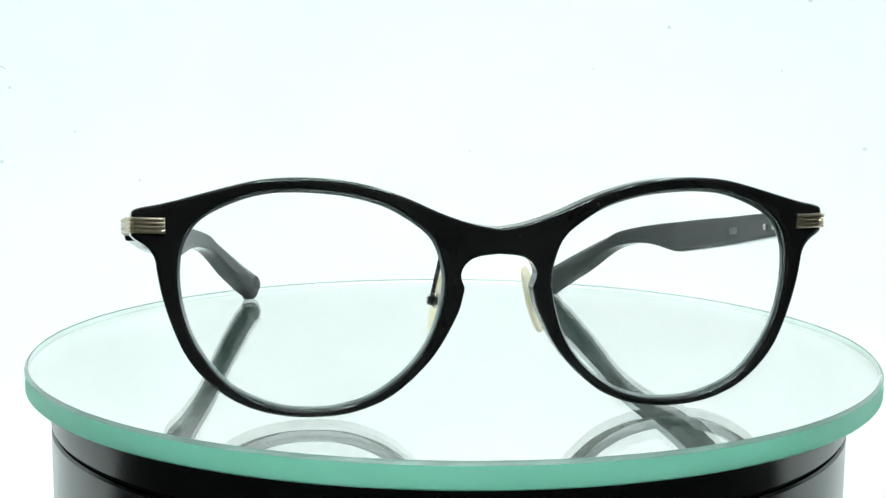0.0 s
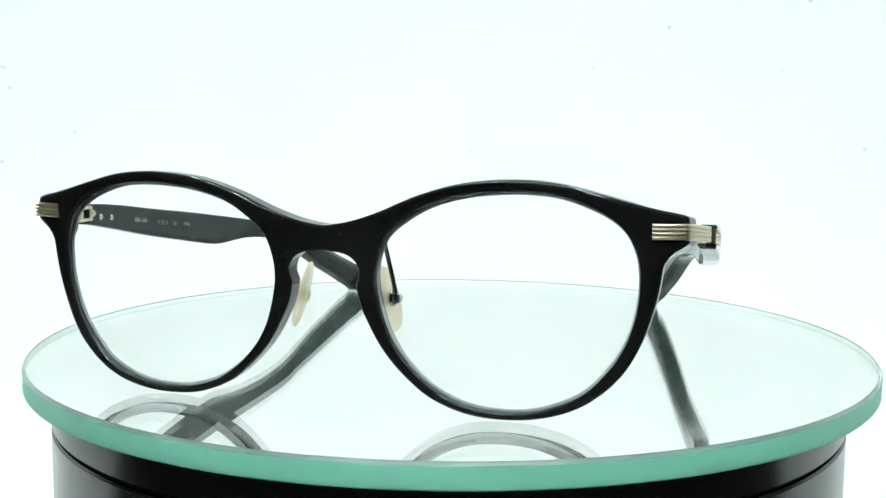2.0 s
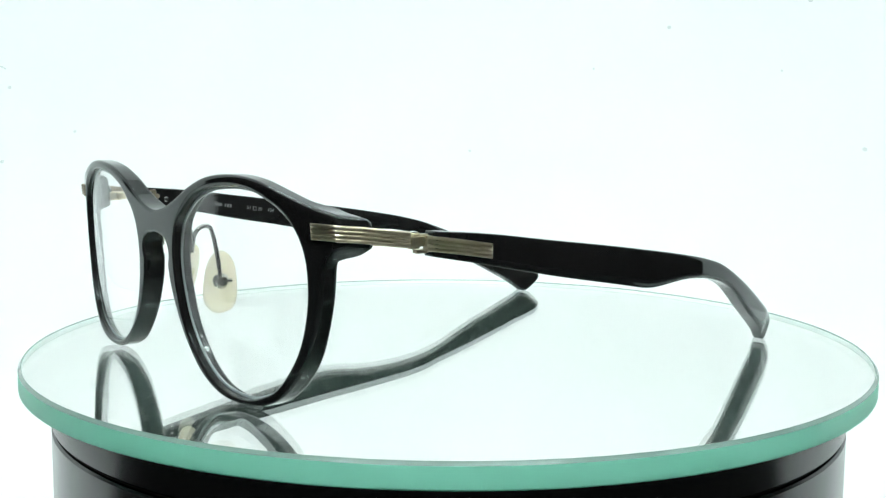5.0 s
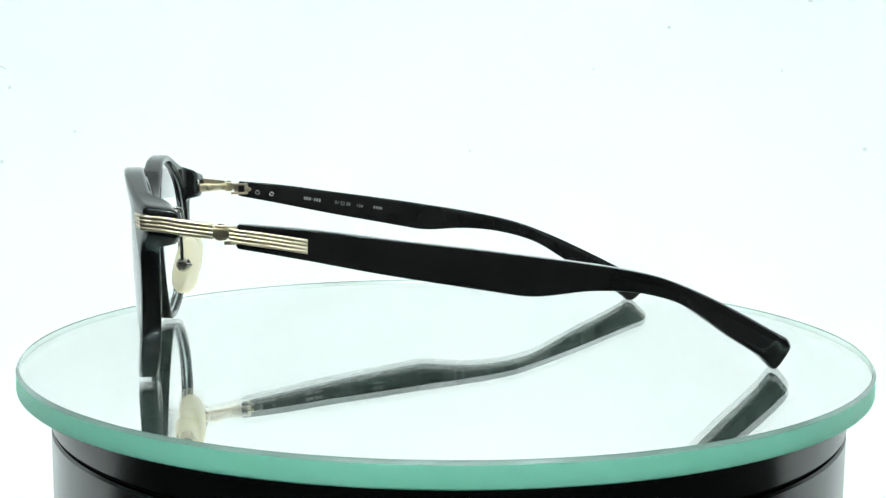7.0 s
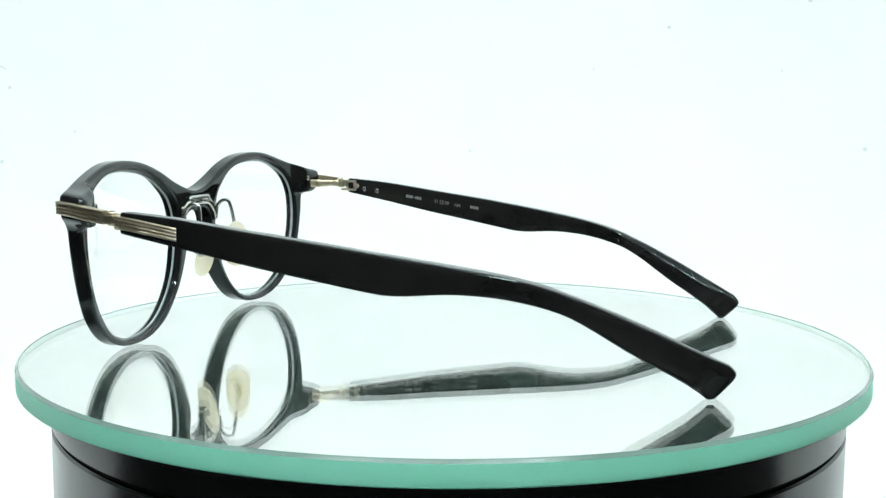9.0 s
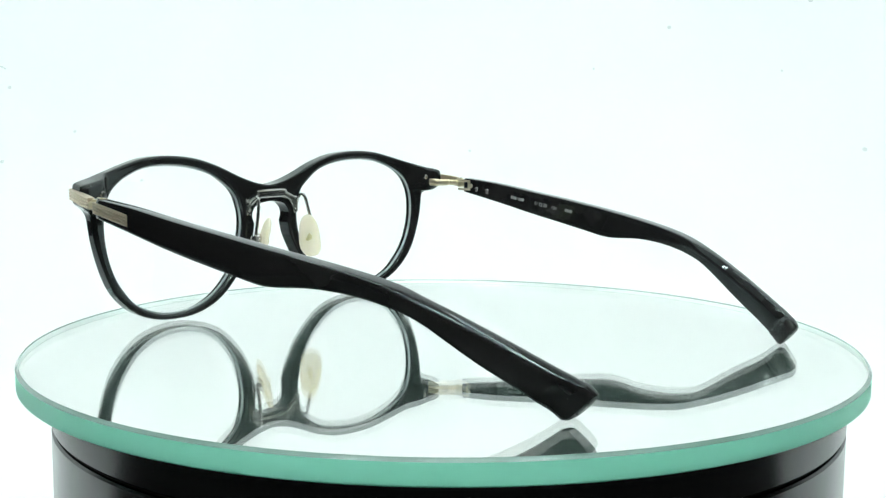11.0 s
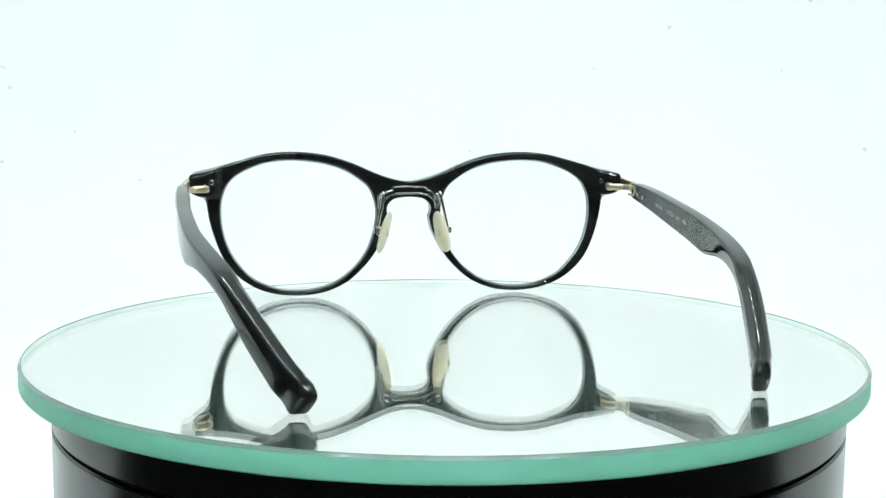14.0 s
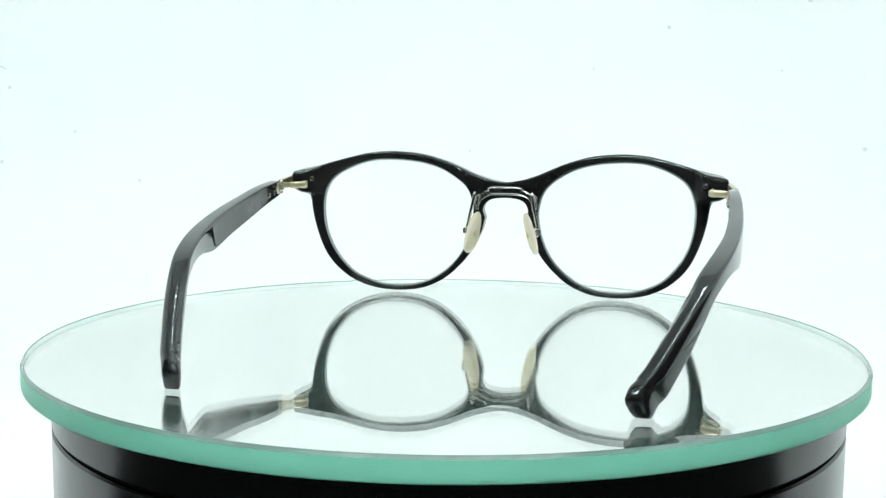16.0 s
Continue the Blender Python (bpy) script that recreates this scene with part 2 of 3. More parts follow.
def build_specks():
    """Faint grey specks that stay put in the camera's view, added on the sweep: place across, turn up its curve or
    height on its back, radius; in mm and degrees.
    """
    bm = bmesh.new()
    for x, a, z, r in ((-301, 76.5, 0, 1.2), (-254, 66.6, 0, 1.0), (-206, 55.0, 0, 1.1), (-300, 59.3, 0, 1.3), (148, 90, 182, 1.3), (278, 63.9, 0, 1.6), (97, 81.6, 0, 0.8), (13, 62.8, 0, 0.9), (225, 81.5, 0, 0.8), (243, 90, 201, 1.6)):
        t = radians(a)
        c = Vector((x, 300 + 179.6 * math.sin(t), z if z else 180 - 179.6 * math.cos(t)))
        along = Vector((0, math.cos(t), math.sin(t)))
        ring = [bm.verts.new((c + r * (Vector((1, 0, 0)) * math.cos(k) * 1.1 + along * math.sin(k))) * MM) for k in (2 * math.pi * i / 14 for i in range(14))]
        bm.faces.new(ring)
    # a short hair-like curl
    wire([(-309.5, 470.5, 149.0), (-308.5, 470.8, 151.0), (-306.0, 470.9, 152.0), (-303.2, 470.8, 151.2), (-301.6, 470.6, 150.0)], 0.5, 6, 0.6, bm)
    tagged(part("grey_specks", bm, SPECK, None, "", False), "faint grey specks and a hair-like curl added on the white sweep", "dust", kind="stuff")


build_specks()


# ---- the turntable ----
def build_turntable():
    t = thing("display_turntable", "round glossy black plastic display turntable on a white floor", "turntable")
    top = DISC_TOP / MM - 4.67
    low = part("base", lathe([(0, 0), (98.2, 0), (99.4, 1.2), (99.7, 3), (99.7, top - 11.0), (99.2, top - 10.5), (0, top - 10.5)]), PLASTIC, t)
    part("groove", lathe([(0, top - 10.5), (98.6, top - 10.5), (98.6, top - 9.7), (0, top - 9.7)]), GROOVE, t)
    plate = part("platter", lathe([(0, top - 9.7), (99.2, top - 9.7), (99.7, top - 9.2), (99.7, top - 1.2), (98.9, top - 0.5), (0, top - 0.5)]), PLASTIC, t)
    for x, y in ((70, 0), (-35, 61), (-35, -61)):
        bm = lathe([(0, 0), (6, 0), (6, 0.5), (0, 0.5)], 24)
        bmesh.ops.translate(bm, vec=(x * MM, y * MM, (top - 0.5) * MM), verts=bm.verts)
        part("rubber_dot", bm, GROOVE, plate, "black rubber dot under the mirror")
    return t, plate


TURNTABLE, PLATTER = build_turntable()


# ---- the mirror disc ----
def build_disc():
    d = thing("mirror_disc", "round thick mirror with bright green ground edge on the turntable", "mirror")
    R, T = 105.9, 5.05
    part("top_glass", lathe([(R - 0.55, 0), (0, 0)], 220), DISC_GLASS, d, "clear greenish mirror glass", turn_out=False).visible_shadow = False
    part("bevel", lathe([(R - 0.55, 0), (R, -0.55)], 220), BEVEL_GREEN, d, "narrow grey-green bevel")
    part("arris", lathe([(R - 0.8, 0.004), (R - 0.74, 0.16), (R - 0.58, 0.16), (R - 0.5, 0.004)], 220), BEVEL_GREEN, d, "fine grey line along the rim")
    part("edge", lathe([(R, -0.55), (R, -T + 0.3), (R - 0.3, -T)], 220), GREEN, d, "bright green ground edge")
    # pale liner added inside: its colour stands for reflection within the glass edge
    part("edge_liner", lathe([(R - 0.7, -0.02), (R - 0.7, -T + 0.3)], 220), PALE_LINER, d, "pale grey liner added inside the edge, for the glass's inner reflection")
    part("silvering", lathe([(0, -4.18), (R - 0.72, -4.18), (R - 0.72, -T), (0, -T)], 220), SILVER, d, "silvered back of the mirror")
    return d


DISC = build_disc()
DISC_UP = 0.00045                    # its upper face over the nominal height

# ---- the eyeglasses: x across, y from front to temple tips, z up, in mm ----
GLASSES = thing("eyeglasses", "black acetate eyeglasses with champagne metal inlays, standing on a round mirror", "eyeglasses")
INNER = [(60.7, 30.56), (60.2, 33.62), (58.4, 37.47), (56.2, 39.54), (53.5, 41.22), (46.6, 43.89), (39.1, 44.68), (30.4, 44.08), (25.3, 43),
         (20.3, 41.22), (14.5, 37.37), (12.2, 34.91), (10.4, 28.69), (10.9, 22.77), (13.4, 15.17), (17.8, 9.34), (23.4, 5.1), (29.1, 2.93),
         (34.9, 2.24), (41.8, 2.73), (49.5, 5.69), (53.6, 9.24), (57.6, 14.67), (59.8, 20.5), (60.7, 25.73)]
OUTER = [(0, 37.37), (3.5, 37.77), (6.6, 38.56), (12, 40.53), (17.3, 43), (22.7, 44.87), (28.1, 46.26), (36.8, 47.05), (44.7, 46.65), (50.3, 45.47),
         (61.8, 42.31), (67.4, 41.12), (68.8, 40.63), (69.2, 39.84), (69.4, 36.29), (69.1, 35.5), (68, 34.71), (66.6, 33.82), (65.5, 32.54),
         (64.8, 30.96), (64.4, 27.5), (63.5, 23.36), (61.3, 16.74), (58.1, 10.72), (52.5, 5.39), (46.2, 2.33), (39.7, 1.09), (34.2, 0.99),
         (28.4, 1.58), (21.9, 4.01), (17.8, 6.97), (12.1, 12.99), (8, 20.69), (6.9, 24.64), (6.7, 26.02), (7.2, 27.21), (7.4, 28.49), (6.9, 29.97),
         (5.7, 31.25), (3.9, 32.04), (0, 32.44)]
MID = (35.6, 23.6)


def face_y(x, z):
    """The front face: bowed in plan and leaning forward at the top."""
    q = (x / 63.0) ** 2
    return -79.24 + 1.84 * q + 3.66 * q * q + 0.044 * (38.0 - z)


def smooth_step(a, b, v):
    t = min(1, max(0, (v - a) / (b - a)))
    return t * t * (3 - 2 * t)


def rim_depth(x):
    """The thickness of the front: deepest at the bridge, thinner towards the temples."""
    return 5.15 - 1.25 * min(1.0, abs(x) / 60.0)


def depth(x, z):
    """The thickness with the deeper end pieces."""
    x = abs(x)
    return rim_depth(x) + 3.2 * smooth_step(59.0, 63.0, x) * smooth_step(32.3, 34.2, z)


def eased(points, reach, closed, keep=lambda p: False):
    """The points with small waves taken out; those for which keep() holds stay."""
    n = len(points)
    for _ in range(3):
        out = []
        for i, p in enumerate(points):
            ids = [(i + k) % n if closed else i + k for k in range(-reach, reach + 1)]
            if keep(p) or not (0 <= min(ids) and max(ids) < n):
                out.append(p)
            else:
                out.append(sum((points[k] for k in ids), Vector()) / len(ids))
        points = out
    return points


def lens_ring(step=0.7):
    dense = eased(catmull([(x, 0, z) for x, z in INNER], True, 0.4), 4, True)
    return catmull(dense[::2], True, step)


def outer_line(step):
    dense = eased(catmull([(x, 0, z) for x, z in OUTER], False, 0.45), 4, False, lambda p: p.x > 63.5 and p.z > 29 or p.x < 9 and 19 < p.z < 36 or p.x < 2)
    return catmull(dense[:-1:2] + [dense[-1]], False, step)


def build_front():
    ring = lens_ring(0.4)
    ang = np.array([math.atan2(p.z - MID[1], p.x - MID[0]) for p in ring])
    order = np.argsort(ang)
    ang, rx, rz = ang[order], np.array([p.x for p in ring])[order], np.array([p.z for p in ring])[order]

    def inner_at(a):
        a = (a + math.pi) % (2 * math.pi) - math.pi
        return np.interp(a, ang, rx, period=2 * math.pi), np.interp(a, ang, rz, period=2 * math.pi)

    out = outer_line(0.9)
    out = [Vector((max(p.x, 0), 0, p.z)) for p in out]
    gap = (out[0] - out[-1]).length
    cut = [out[-1].lerp(out[0], d / gap) for d in (0.08, 0.22, 0.42, 0.7, 1.4, gap / 2, gap - 1.4, gap - 0.7, gap - 0.42, gap - 0.22, gap - 0.08)]
    n_out = len(out)
    loop = out + cut
    natural = np.unwrap([math.atan2(p.z - MID[1], p.x - MID[0]) for p in loop])
    run = np.concatenate(([0], np.cumsum([(b - a).length for a, b in zip(loop, loop[1:])])))
    total = run[-1] + (loop[0] - loop[-1]).length
    i_top = min(range(n_out // 3), key=lambda i: abs(loop[i].x - 19.2))
    i_low = min(range(n_out // 2, n_out), key=lambda i: (loop[i] - Vector((8.0, 0, 20.2))).length)
    start = radians(151)
    use = []
    for i in range(len(loop)):
        if i < i_top:
            use.append(start + (natural[i_top] - start) * run[i] / run[i_top])
        elif i > i_low:
            end = start - 2 * math.pi
            use.append(natural[i_low] + (end - natural[i_low]) * (run[i] - run[i_low]) / (total - run[i_low]))
        else:
            use.append(natural[i])
    # distance to the real edges, for the rounding
    fine = outer_line(0.12)
    rim = np.array([(p.x, p.z) for p in fine] + [(-p.x, p.z) for p in fine if p.x < 3] + [(p.x, p.z) for p in lens_ring(0.12)])

    def soften(x, z, r):
        d = max(0.0, math.sqrt(float(np.min((rim[:, 0] - x) ** 2 + (rim[:, 1] - z) ** 2))) - 0.03)
        r += 0.25 * smooth_step(58, 66, abs(x)) + 0.35 * smooth_step(38, 42, z)
        return r - math.sqrt(r * r - (r - d) ** 2) if d < r else 0.0

    bm = bmesh.new()
    n = len(loop)
    near = (0.0, 0.05, 0.18, 0.4, 0.85)
    for sgn in (1, -1):
        front, back = [], []
        for i in range(n):
            ix, iz = inner_at(use[i])
            wide = math.hypot(loop[i].x - ix, loop[i].z - iz)
            q = min(1.0, 0.4 * wide / 0.85)
            a, b = near[-1] * q / wide, 1 - near[-1] * q / wide
            us = [d * q / wide for d in near] + [a + (b - a) * k / 7 for k in range(1, 7)] + [1 - d * q / wide for d in reversed(near)]
            fr, bk = [], []
            for u in us:
                x, z = ix + (loop[i].x - ix) * u, iz + (loop[i].z - iz) * u
                y, deep = face_y(x, z), depth(x, z)
                drop = 0.17 * (deep - rim_depth(x))
                fr.append(bm.verts.new((sgn * x * MM, (y + soften(x, z, 0.5)) * MM, z * MM)))
                flare = 0.25 * (deep - rim_depth(x)) * smooth_step(61, 69, x)
                bk.append(bm.verts.new((sgn * (x + flare) * MM, (y + deep - soften(x, z, 0.55 + 0.8 * smooth_step(60, 66, x))) * MM, (z - drop) * MM)))
            front.append(fr)
            back.append(bk)
        K = len(us) - 1

        def wall(a, b):
            edge = min(0.3, 0.2 * MM / (b.co - a.co).length)
            return [a, bm.verts.new(a.co.lerp(b.co, edge)), bm.verts.new(a.co.lerp(b.co, 1 - edge)), b]

        inner_wall = [wall(f[0], b[0]) for f, b in zip(front, back)]
        outer_wall = [wall(f[K], b[K]) for f, b in zip(front, back)]
        for i in range(n):
            j = (i + 1) % n
            for k in range(K):
                bm.faces.new((front[i][k], front[j][k], front[j][k + 1], front[i][k + 1]))
                bm.faces.new((back[i][k], back[i][k + 1], back[j][k + 1], back[j][k]))
            for k in range(3):
                bm.faces.new((inner_wall[i][k], inner_wall[i][k + 1], inner_wall[j][k + 1], inner_wall[j][k]))
            if not (loop[i].x < 1e-6 and loop[j].x < 1e-6):
                for k in range(3):
                    bm.faces.new((outer_wall[i][k], outer_wall[j][k], outer_wall[j][k + 1], outer_wall[i][k + 1]))
    bmesh.ops.remove_doubles(bm, verts=bm.verts, dist=0.004 * MM)
    return part("front_frame", bm, ACETATE, GLASSES, "glossy black acetate front", True, 0)


FRONT = build_front()


def build_lens(sgn):
    ring = lens_ring(1.2)
    bm = bmesh.new()
    layers = []
    for off in (1.25, 2.75):
        rows = []
        for s in (1.02, 0.85, 0.65, 0.45, 0.22):
            row = []
            for p in ring:
                x, z = MID[0] + (p.x - MID[0]) * s, MID[1] + (p.z - MID[1]) * s
                row.append(bm.verts.new((sgn * x * MM, (face_y(x, z) + off - 0.8 * (1 - s * s)) * MM, z * MM)))
            rows.append(row)
        rows.append([bm.verts.new((sgn * MID[0] * MM, (face_y(*MID) + off - 0.8) * MM, MID[1] * MM))])
        layers.append(rows)
    n = len(ring)
    for rows in layers:
        for a, b in zip(rows, rows[1:]):
            for i in range(n):
                j = (i + 1) % n
                bm.faces.new([a[i], a[j], b[j], b[i]] if len(b) > 1 else [a[i], a[j], b[0]])
    a, b = layers[0][0], layers[1][0]
    for i in range(n):
        bm.faces.new((a[i], a[(i + 1) % n], b[(i + 1) % n], b[i]))
    ob = part("lens", bm, LENS, GLASSES, "clear demonstration lens")
    ob.visible_shadow = False
    # the frosted bevel that shows as a pale line inside the rim
    n, rows = len(ring), []
    for inset, off in ((-0.3, 2.9), (0.42, 2.95), (0.5, 2.45), (0.2, 2.3), (-0.3, 2.3)):
        row = []
        for i, p in enumerate(ring):
            d = ring[(i + 1) % n] - ring[i - 1]
            inward = Vector((-d.z, 0, d.x)).normalized()
            if inward.dot(Vector((MID[0], 0, MID[1])) - p) < 0:
                inward = -inward
            q = p + inward * inset
            row.append(Vector((sgn * q.x, face_y(q.x, q.z) + off, q.z)))
        rows.append(row)
    part("lens_edge", loft(rows + rows[:1], False), FROST, ob, "pale frosted edge of the lens", True, 30)
    return ob


# stations of a temple: top y, top z, bottom y, bottom z, half width
TEMPLE = [(-54.0, 37.7, -54.2, 33.0, 1.7), (-41, 36.6, -41, 30.5, 1.8), (-26, 34.5, -26, 27.4, 1.9), (-12, 32.7, -12, 24.9, 2.0),
          (-2, 31.3, -2, 23.1, 2.1), (4, 30.4, 4, 22.1, 2.1), (9.5, 29.6, 9.5, 22.2, 2.2), (17, 28.4, 17, 22.7, 2.3), (26, 26.8, 26, 22.1, 2.4),
          (34.8, 24.7, 34, 20.5, 2.45), (42, 22.0, 40.6, 18.2, 2.5), (49, 19.0, 46.5, 14.6, 2.5), (58, 14.7, 53.5, 10.0, 2.5), (66, 10.6, 60.5, 6.0, 2.45),
          (72.3, 7.5, 66.9, 1.9, 2.35)]


PLAN_BEND = np.polyfit(np.array([-60, -41, -25, -10, 0, 10, 20, 30, 40, 50, 60, 70, 80]) / 40.0,
                       [72.7, 73.0, 72.7, 72.0, 71.2, 70.0, 68.4, 66.4, 63.8, 60.7, 57.0, 52.8, 48.3], 5)


def temple_x(y):
    """The outer side of a temple in plan: it bends in towards the tip."""
    return float(np.polyval(PLAN_BEND, y / 40.0))


def shifted(ob):
    """The temples sit a little off the middle of the front."""
    ob.location.x = 0.44 * MM
    return ob


def build_temple(sgn):
    """One temple: black acetate, rounded, with a dropped heel and a bevelled tip."""
    rings, stations = [], []
    for i in range(len(TEMPLE) - 1):
        a, b, c, d = TEMPLE[max(i - 1, 0)], TEMPLE[i], TEMPLE[i + 1], TEMPLE[min(i + 2, len(TEMPLE) - 1)]
        for j in range(8):
            t = j / 8
            stations.append([0.5 * (2 * q + (r - p) * t + (2 * p - 5 * q + 4 * r - s) * t * t + (3 * q - p - 3 * r + s) * t ** 3) for p, q, r, s in zip(a, b, c, d)])
    stations.append(list(TEMPLE[-1]))
    rows = np.array(stations)
    for _ in range(10):
        rows[1:-1] = 0.25 * rows[:-2] + 0.5 * rows[1:-1] + 0.25 * rows[2:]
    stations = rows.tolist()
    last = len(stations) - 1

    def section(yt, zt, yb, zb, hw, shrink, push, slant=0.0, lip=0.0):
        top, bot = Vector((0, yt, zt)), Vector((0, yb, zb))
        mid, half = (top + bot) / 2, (top - bot) / 2
        along = Vector((0, half.z, -half.y)).normalized()
        mid = mid + along * push
        ring = []
        for k in range(44):
            a = 2 * math.pi * k / 44
            c, s = math.cos(a), math.sin(a)
            e = 0.3 + (0.26 * smooth_step(30, 46, mid.y) if s > 0 else 0.0) + 0.16 * lip
            u = math.copysign(abs(c) ** (e - 0.14 * (1 - smooth_step(14, 34, mid.y))), c) * shrink
            v = math.copysign(abs(s) ** e, s) * shrink
            over = (v - u - 1.42) * slant
            if over > 0:
                u, v = u + over * 0.5, v - over * 0.5
            p = mid + half * v * (1 + 0.1 * lip if v < 0 else 1)
            neck = math.exp(-((lip - 0.45) / 0.25) ** 2) if lip > 0 else 0.0
            scoop = smooth_step(0.3, 1.0, lip) * (0.08 + 0.3 * (1 - v) / 2)
            u = u * (1 - scoop - 0.1 * neck) if u > 0 else u * (1 + 0.12 * lip - 0.26 * neck)
            ring.append(Vector((sgn * (temple_x(p.y) - hw + u * hw) - (0.6 + sgn * 1.2) * smooth_step(0, 75, p.y), p.y, p.z)))
        return ring

    rings.append(section(*stations[0], 0.8, -0.35))
    for i, s in enumerate(stations):
        rings.append(section(*s, 1.0, 0.0, smooth_step(36, 43, s[0]) * (1 - smooth_step(last - 8, last - 2, i)), smooth_step(last - 5, last - 0.5, i)))
    for shrink, push in ((0.997, 0.7), (0.985, 1.4), (0.96, 1.95), (0.92, 2.3), (0.86, 2.55), (0.77, 2.73), (0.62, 2.85), (0.4, 2.92), (0.15, 2.95)):
        rings.append(section(*stations[last], shrink, push, 0.0, 1.0))
    return shifted(part("temple", loft(rings), ACETATE, GLASSES, "glossy black acetate temple", True, 0))


def temple_mid_z(y):
    return float(np.interp(y, [-55, -41, -26, -12, 0], [35.4, 33.4, 31.0, 28.8, 27.0]))


def build_side(sgn):
    lens = build_lens(sgn)
    temple = build_temple(sgn)
    # ribbed metal: a corner piece let into the end piece, and one let into the temple
    zc = 37.85
    corner = ribbon([(sgn * 62.7, face_y(62.7, zc) - 0.12, zc), (sgn * 66.2, face_y(66.2, zc) - 0.12, zc), (sgn * 68.6, face_y(68.6, zc) - 0.1, zc),
                     (sgn * 69.15, -72.4, zc), (sgn * 69.5, -71.0, zc - 0.1), (sgn * 70.5, -68.0, 37.5), (sgn * 71.3, -64.5, 37.0), (sgn * 72.3, -58.9, 36.3)], 1.5, 1.5, 4, sgn, 0.5, 0.08)
    part("corner_inlay", corner, CHAMPAGNE, GLASSES, "ribbed champagne metal corner plate")
    side = ribbon([(sgn * 72.7, -55.8, 35.6), (sgn * 73.0, -50.0, 34.8), (sgn * 73.0, -41.0, 33.3)], 1.45, 1.5, 4, sgn, 0.8)
    shifted(part("temple_inlay", side, CHAMPAGNE, GLASSES, "ribbed champagne metal plate let into the temple"))
    # hinge: a looped arm behind the end piece, a knuckle and a leaf in the temple
    arm = bmesh.new()
    loop = [(66.5 + 2.5 * math.cos(a) * 0.8 - 1.35 * math.sin(a) * 0.6, -62.1 + 2.5 * math.cos(a) * 0.6 + 1.35 * math.sin(a) * 0.8, 36.0) for a in (2 * math.pi * k / 16 for k in range(17))]
    for line, half in ((loop, 1.0), ([(65.6, -63.0, 36.0), (65.2, -64.2, 36.0), (65.1, -65.8, 36.0), (65.1, -68.2, 36.0)], 1.25), ([(68.2, -60.9, 36.0), (69.6, -59.6, 36.0), (71.0, -58.0, 36.0)], 0.9)):
        rings = []
        pts = catmull([(sgn * x, y, z) for x, y, z in line], False, 0.4)
        for i, p in enumerate(pts):
            d = pts[min(i + 1, len(pts) - 1)] - pts[max(i - 1, 0)]
            o = Vector((d.y, -d.x, 0)).normalized() * 0.42
            up = Vector((0, 0, half))
            rings.append([p + o * math.cos(a) + up * math.copysign(abs(math.sin(a)) ** 0.6, math.sin(a)) for a in (2 * math.pi * k / 12 for k in range(12))])
        loft(rings, True, arm)
    part("hinge_arm", arm, GOLD, GLASSES, "pale gold looped hinge arm")
    k = barrel(sgn * 71.0, -57.4, 36.0, 1.15, 2.9)
    block(sgn * 71.3, -58.6, 36.2, 1.6, 1.8, 1.7, 0.2, k)
    block(sgn * 71.85, -57.4, 35.95, 1.1, 3.6, 1.9, 0.3, k)
    part("hinge_knuckle", k, GOLD, GLASSES, "pale gold hinge knuckle")
    part("hinge_screw", barrel(sgn * 71.0, -57.4, 37.5, 0.7, 0.5), STEEL, GLASSES, "steel hinge screw")
    leaf = block(sgn * 70.1, -54.2, 36.75, 1.5, 5.2, 0.75, 0.15)
    block(sgn * 70.1, -54.2, 33.95, 1.5, 5.2, 0.75, 0.15, leaf)
    block(sgn * 69.8, -52.0, 35.3, 0.9, 1.1, 3.2, 0.15, leaf)
    barrel(sgn * 69.6, -51.2, 35.2, 0.75, 0.8, "X", 20, leaf)
    shifted(part("hinge_leaf", leaf, CHAMPAGNE, GLASSES, "champagne metal hinge leaf in the temple"))
    for y, z in ((-48.5, 34.2), (-44.1, 33.7)):
        r = barrel(sgn * (temple_x(y) - 3.62), y, z, 0.74, 0.6, "X", 20, None, 0.15)
        rivet = part("rivet", r, STEEL, temple, "small steel rivet")
        part("rivet_slot", barrel(sgn * (temple_x(y) - 3.68), y, z, 0.3, 0.54, "X", 14, None, 0.05), GROOVE, rivet, "dark slot")
    part("end_piece_rivet", barrel(sgn * 63.3, face_y(63.3, 37.8) + depth(63.3, 37.8), 37.8, 0.8, 0.6, "Y", 20, None, 0.12), STEEL, GLASSES, "small steel rivet")
    part("end_piece_rivet_slot", barrel(sgn * 63.3, face_y(63.3, 37.8) + depth(63.3, 37.8) + 0.04, 37.8, 0.35, 0.6, "Y", 14, None, 0.05), GROOVE, GLASSES, "dark slot")
    # nose pad: guard arm, box and pad
    part("guard_arm", wire([(sgn * 9.4, -73.2, 29.6), (sgn * 9.6, -72.9, 32.2), (sgn * 9.4, -71.4, 33.9), (sgn * 9.3, -69.6, 34.1), (sgn * 9.5, -68.7, 32.6),
                            (sgn * 10.6, -68.0, 27.0), (sgn * 11.5, -67.9, 22.8)], 0.5), STEEL, GLASSES, "bent steel guard arm")
    box = barrel(sgn * 10.9, -67.6, 22.0, 1.75, 1.8, "X", 28, None, 0.6)
    block(sgn * 11.9, -67.9, 22.1, 1.5, 2.2, 1.9, 0.35, box)
    barrel(sgn * 11.9, -66.3, 22.1, 0.45, 1.6, "Y", 14, box, 0.1)
    part("pad_box", box, STEEL, GLASSES, "small round steel pad holder")
    part("pad_core", barrel(sgn * 8.75, -67.0, 21.6, 1.6, 1.2, "X", 28, None, 0.25), OLIVE, GLASSES, "olive core set in the nose pad")
    rings = []
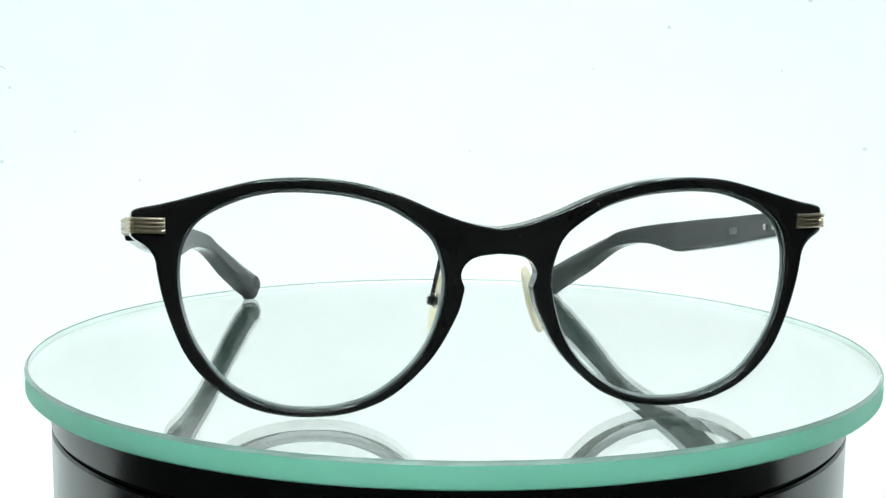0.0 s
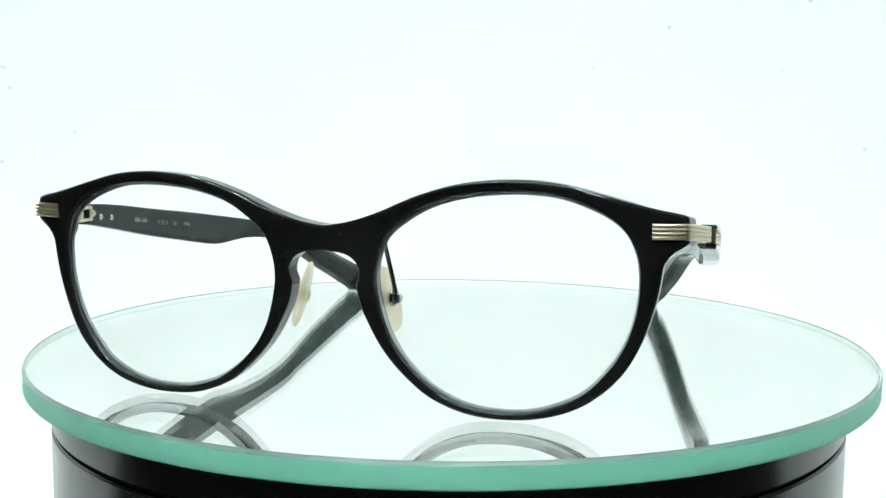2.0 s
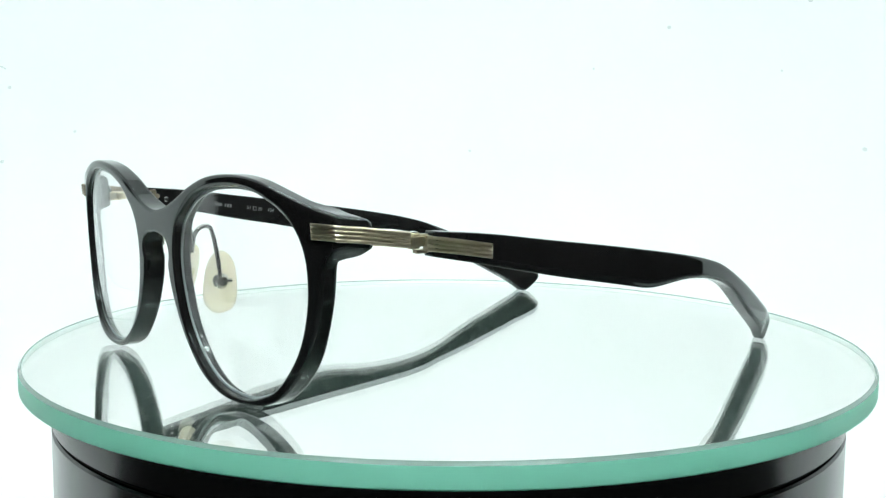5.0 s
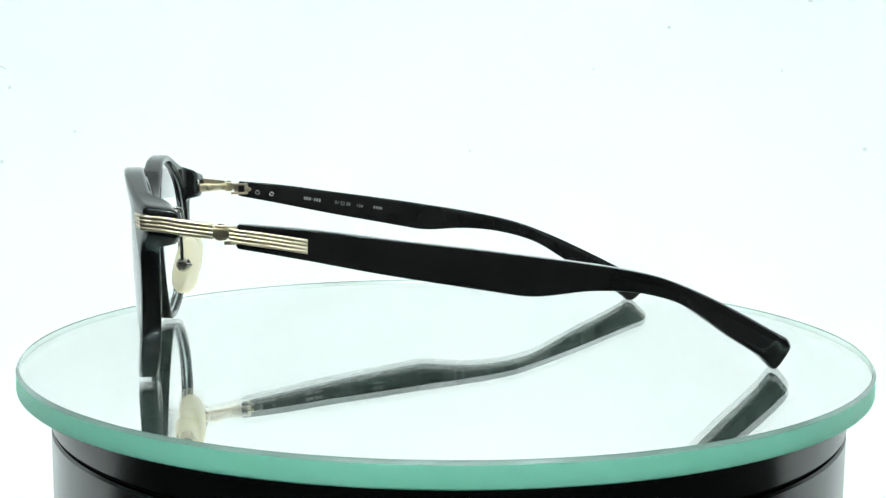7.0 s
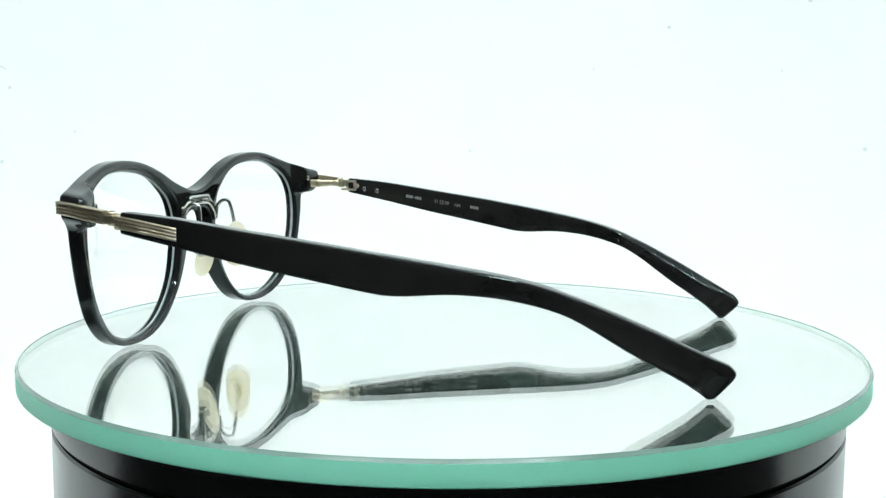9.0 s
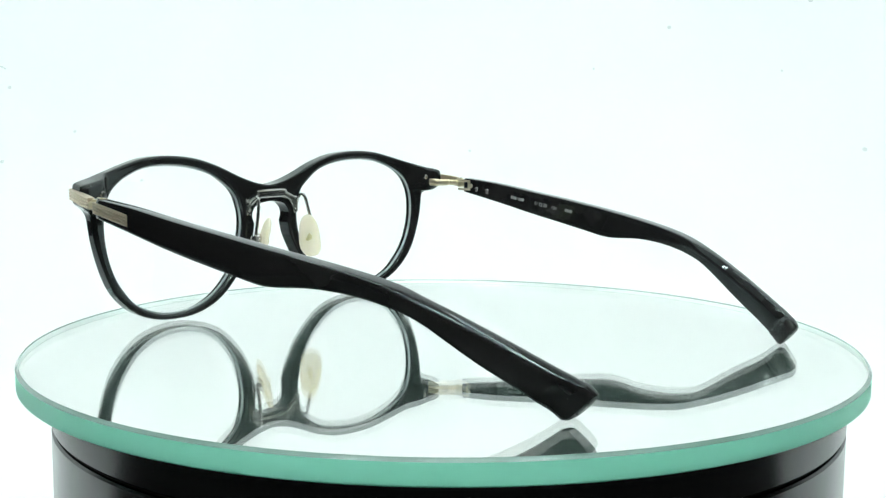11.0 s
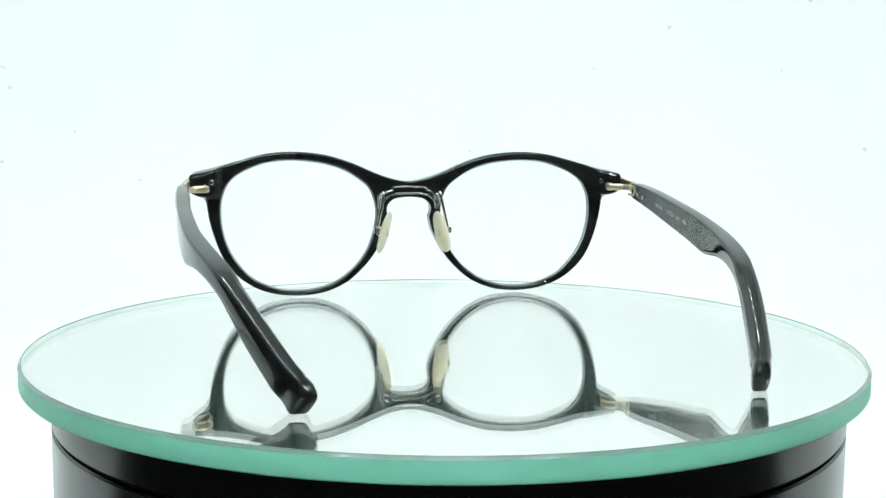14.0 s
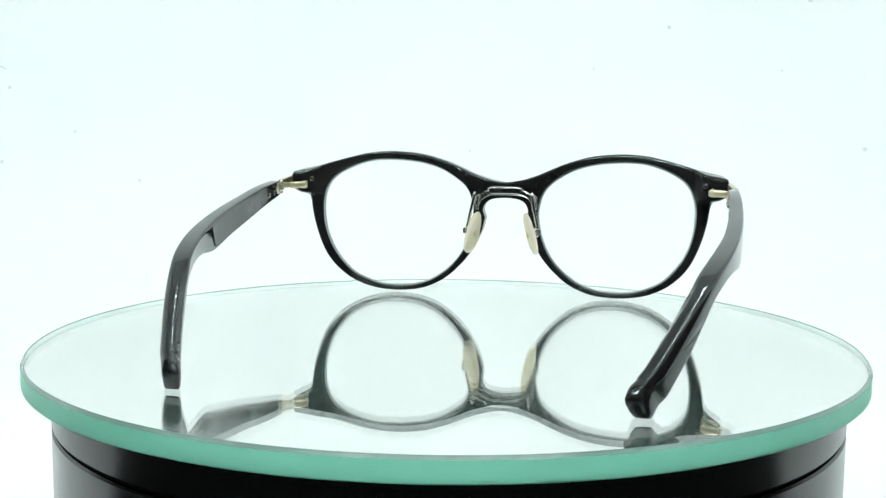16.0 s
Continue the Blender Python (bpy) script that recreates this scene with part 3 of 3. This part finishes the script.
    axis = Vector((sgn * 0.24, -0.15, -1)).normalized()
    wide = Vector((sgn * 0.5, 1.0, -0.1)).normalized()
    wide = (wide - axis * wide.dot(axis)).normalized()
    flat = axis.cross(wide).normalized() * sgn
    mid = Vector((sgn * 9.3, -67.0, 21.6))
    for i in range(25):
        s = -math.cos(math.pi * i / 24)
        w = 3.5 * math.sqrt(max(1 - abs(s) ** 3.0, 0.004)) * (1 + 0.16 * s)
        h = 1.15 * math.sqrt(max(1 - abs(s) ** 3.0, 0.01))
        c = mid + axis * s * 7.0
        rings.append([c + wide * w * math.cos(2 * math.pi * k / 20) + flat * h * math.sin(2 * math.pi * k / 20) for k in range(20)])
    part("nose_pad", loft(rings), PAD, GLASSES, "cream translucent silicone nose pad", True, 0)


for side in (1, -1):
    build_side(side)


def build_bracket():
    """The steel saddle behind the bridge: a stepped band that follows the keyhole."""
    top = [(-10.0, 28.6), (-10.1, 33.0), (-8.8, 33.2), (-6.6, 34.4), (-5.3, 34.6), (-5.0, 35.7), (5.0, 35.7), (5.3, 34.6), (6.6, 34.4), (8.8, 33.2), (10.1, 33.0), (10.0, 28.6)]
    low = [(-8.9, 28.4), (-8.6, 30.6), (-7.6, 32.0), (-6.0, 33.0), (-4.6, 33.4), (-4.0, 33.6), (4.0, 33.6), (4.6, 33.4), (6.0, 33.0), (7.6, 32.0), (8.6, 30.6), (8.9, 28.4)]
    bm = bmesh.new()
    rings = []
    for (a, b), (c, d) in zip(top, low):
        ring = []
        for x, z, o in ((a, b, -0.2), (a, b, 0.55), (c, d, 0.55), (c, d, -0.2)):
            ring.append(Vector((x, face_y(x, z) + depth(x, z) + o, z)))
        rings.append(ring)
    loft(rings, True, bm)
    for line in (top, low):
        wire([(x, face_y(x, z) + depth(x, z) + 0.45, z) for x, z in line], 0.34, 8, 0.4, bm)
    part("bridge_bracket", bm, STEEL, GLASSES, "polished steel saddle behind the bridge", True, 40)


build_bracket()


# ---- small print on the inner sides of the temples ----
def inner_face(sgn, y):
    return sgn * (temple_x(y) - 2 * float(np.interp(y, [-54, -26, 0], [1.7, 1.9, 2.1])) - 0.06)


def print_bar(sgn, y, z, wide, high):
    """A flat dash of paint on a temple's inner side, in mm."""
    slope = math.atan2(-7.0, 45.0)
    bm = block(inner_face(sgn, y), y, z, 0.06, wide, high, 0, None, pose(0, 0, 0, math.degrees(slope)))
    shifted(part("print", bm, PRINT, GLASSES, "small white print", False))


def print_text(words, sgn, y, z, size):
    cu = bpy.data.curves.new("print", "FONT")
    cu.body, cu.size, cu.extrude, cu.align_x, cu.align_y = words, size * MM, 0.02 * MM, "CENTER", "CENTER"
    ob = new("print", cu)
    me = bpy.data.meshes.new_from_object(ob.evaluated_get(bpy.context.evaluated_depsgraph_get()))
    bpy.data.objects.remove(ob)
    me.materials.append(PRINT)
    out = new("print", me)
    out.parent = GLASSES
    facing = Matrix(((0, 0, -sgn, 0), (-sgn, 0, 0, 0), (0, 1, 0, 0), (0, 0, 0, 1)))
    out.matrix_basis = Matrix.Translation(Vector((inner_face(sgn, y) - sgn * 0.02 + 0.44, y, z)) * MM) @ pose(0, 0, 0, math.degrees(math.atan2(-7.0, 45.0))) @ facing
    tagged(out, "small white printed size numbers")


for i, w in enumerate((0.62, 0.55, 0.7, 0.3, 0.4, 0.55, 0.55)):
    print_bar(-1, -33.6 + 0.78 * i, 32.32 - 0.121 * i, w, 0.2 if w == 0.3 else 0.95)
print_text("51", -1, -23.4, 30.85, 1.45)
for y, z, w, h in ((-21.6, 31.05, 1.1, 0.16), (-21.6, 30.05, 1.1, 0.16), (-22.07, 30.62, 0.16, 1.1), (-21.13, 30.48, 0.16, 1.1)):
    print_bar(-1, y, z, w, h)
print_text("20", -1, -19.8, 30.3, 1.45)
print_text("134", -1, -16.2, 29.75, 1.45)
for i in range(4):
    print_bar(-1, -11.5 + 0.75 * i, 29.37 - 0.117 * i, 0.48, 0.9)
for y, z in ((-29.0, 31.3), (-27.9, 31.15), (-26.8, 31.0), (-25.7, 30.85)):
    print_bar(1, y, z, 0.7, 1.7)


# ---- the slow turn ----
def turn(t):
    """Degrees by which the platter has turned."""
    return 20.92 - 12.61 * t - 0.0220 * t * t + 0.00157 * t ** 3


def motions():
    times = [0.5 * i for i in range(33)]
    walk(PLATTER, [(t, pose(0, 0, 0, 0, 0, turn(t))) for t in times])
    walk(DISC, [(t, Matrix.Translation((0, 0, DISC_TOP)) @ pose(0, 0, 0, 0, 0, turn(t)) @ Matrix.Translation((0.00071, -0.00119, DISC_UP)) @ pose(0, 0, 0, 0.086, -0.03, 0)) for t in times])
    walk(GLASSES, [(t, Matrix.Translation((0, 0, DISC_TOP)) @ pose(0, 0, 0, 0, 0, turn(t) - 11.486) @ Matrix.Translation((-0.00328, 0, 0))) for t in times])


motions()
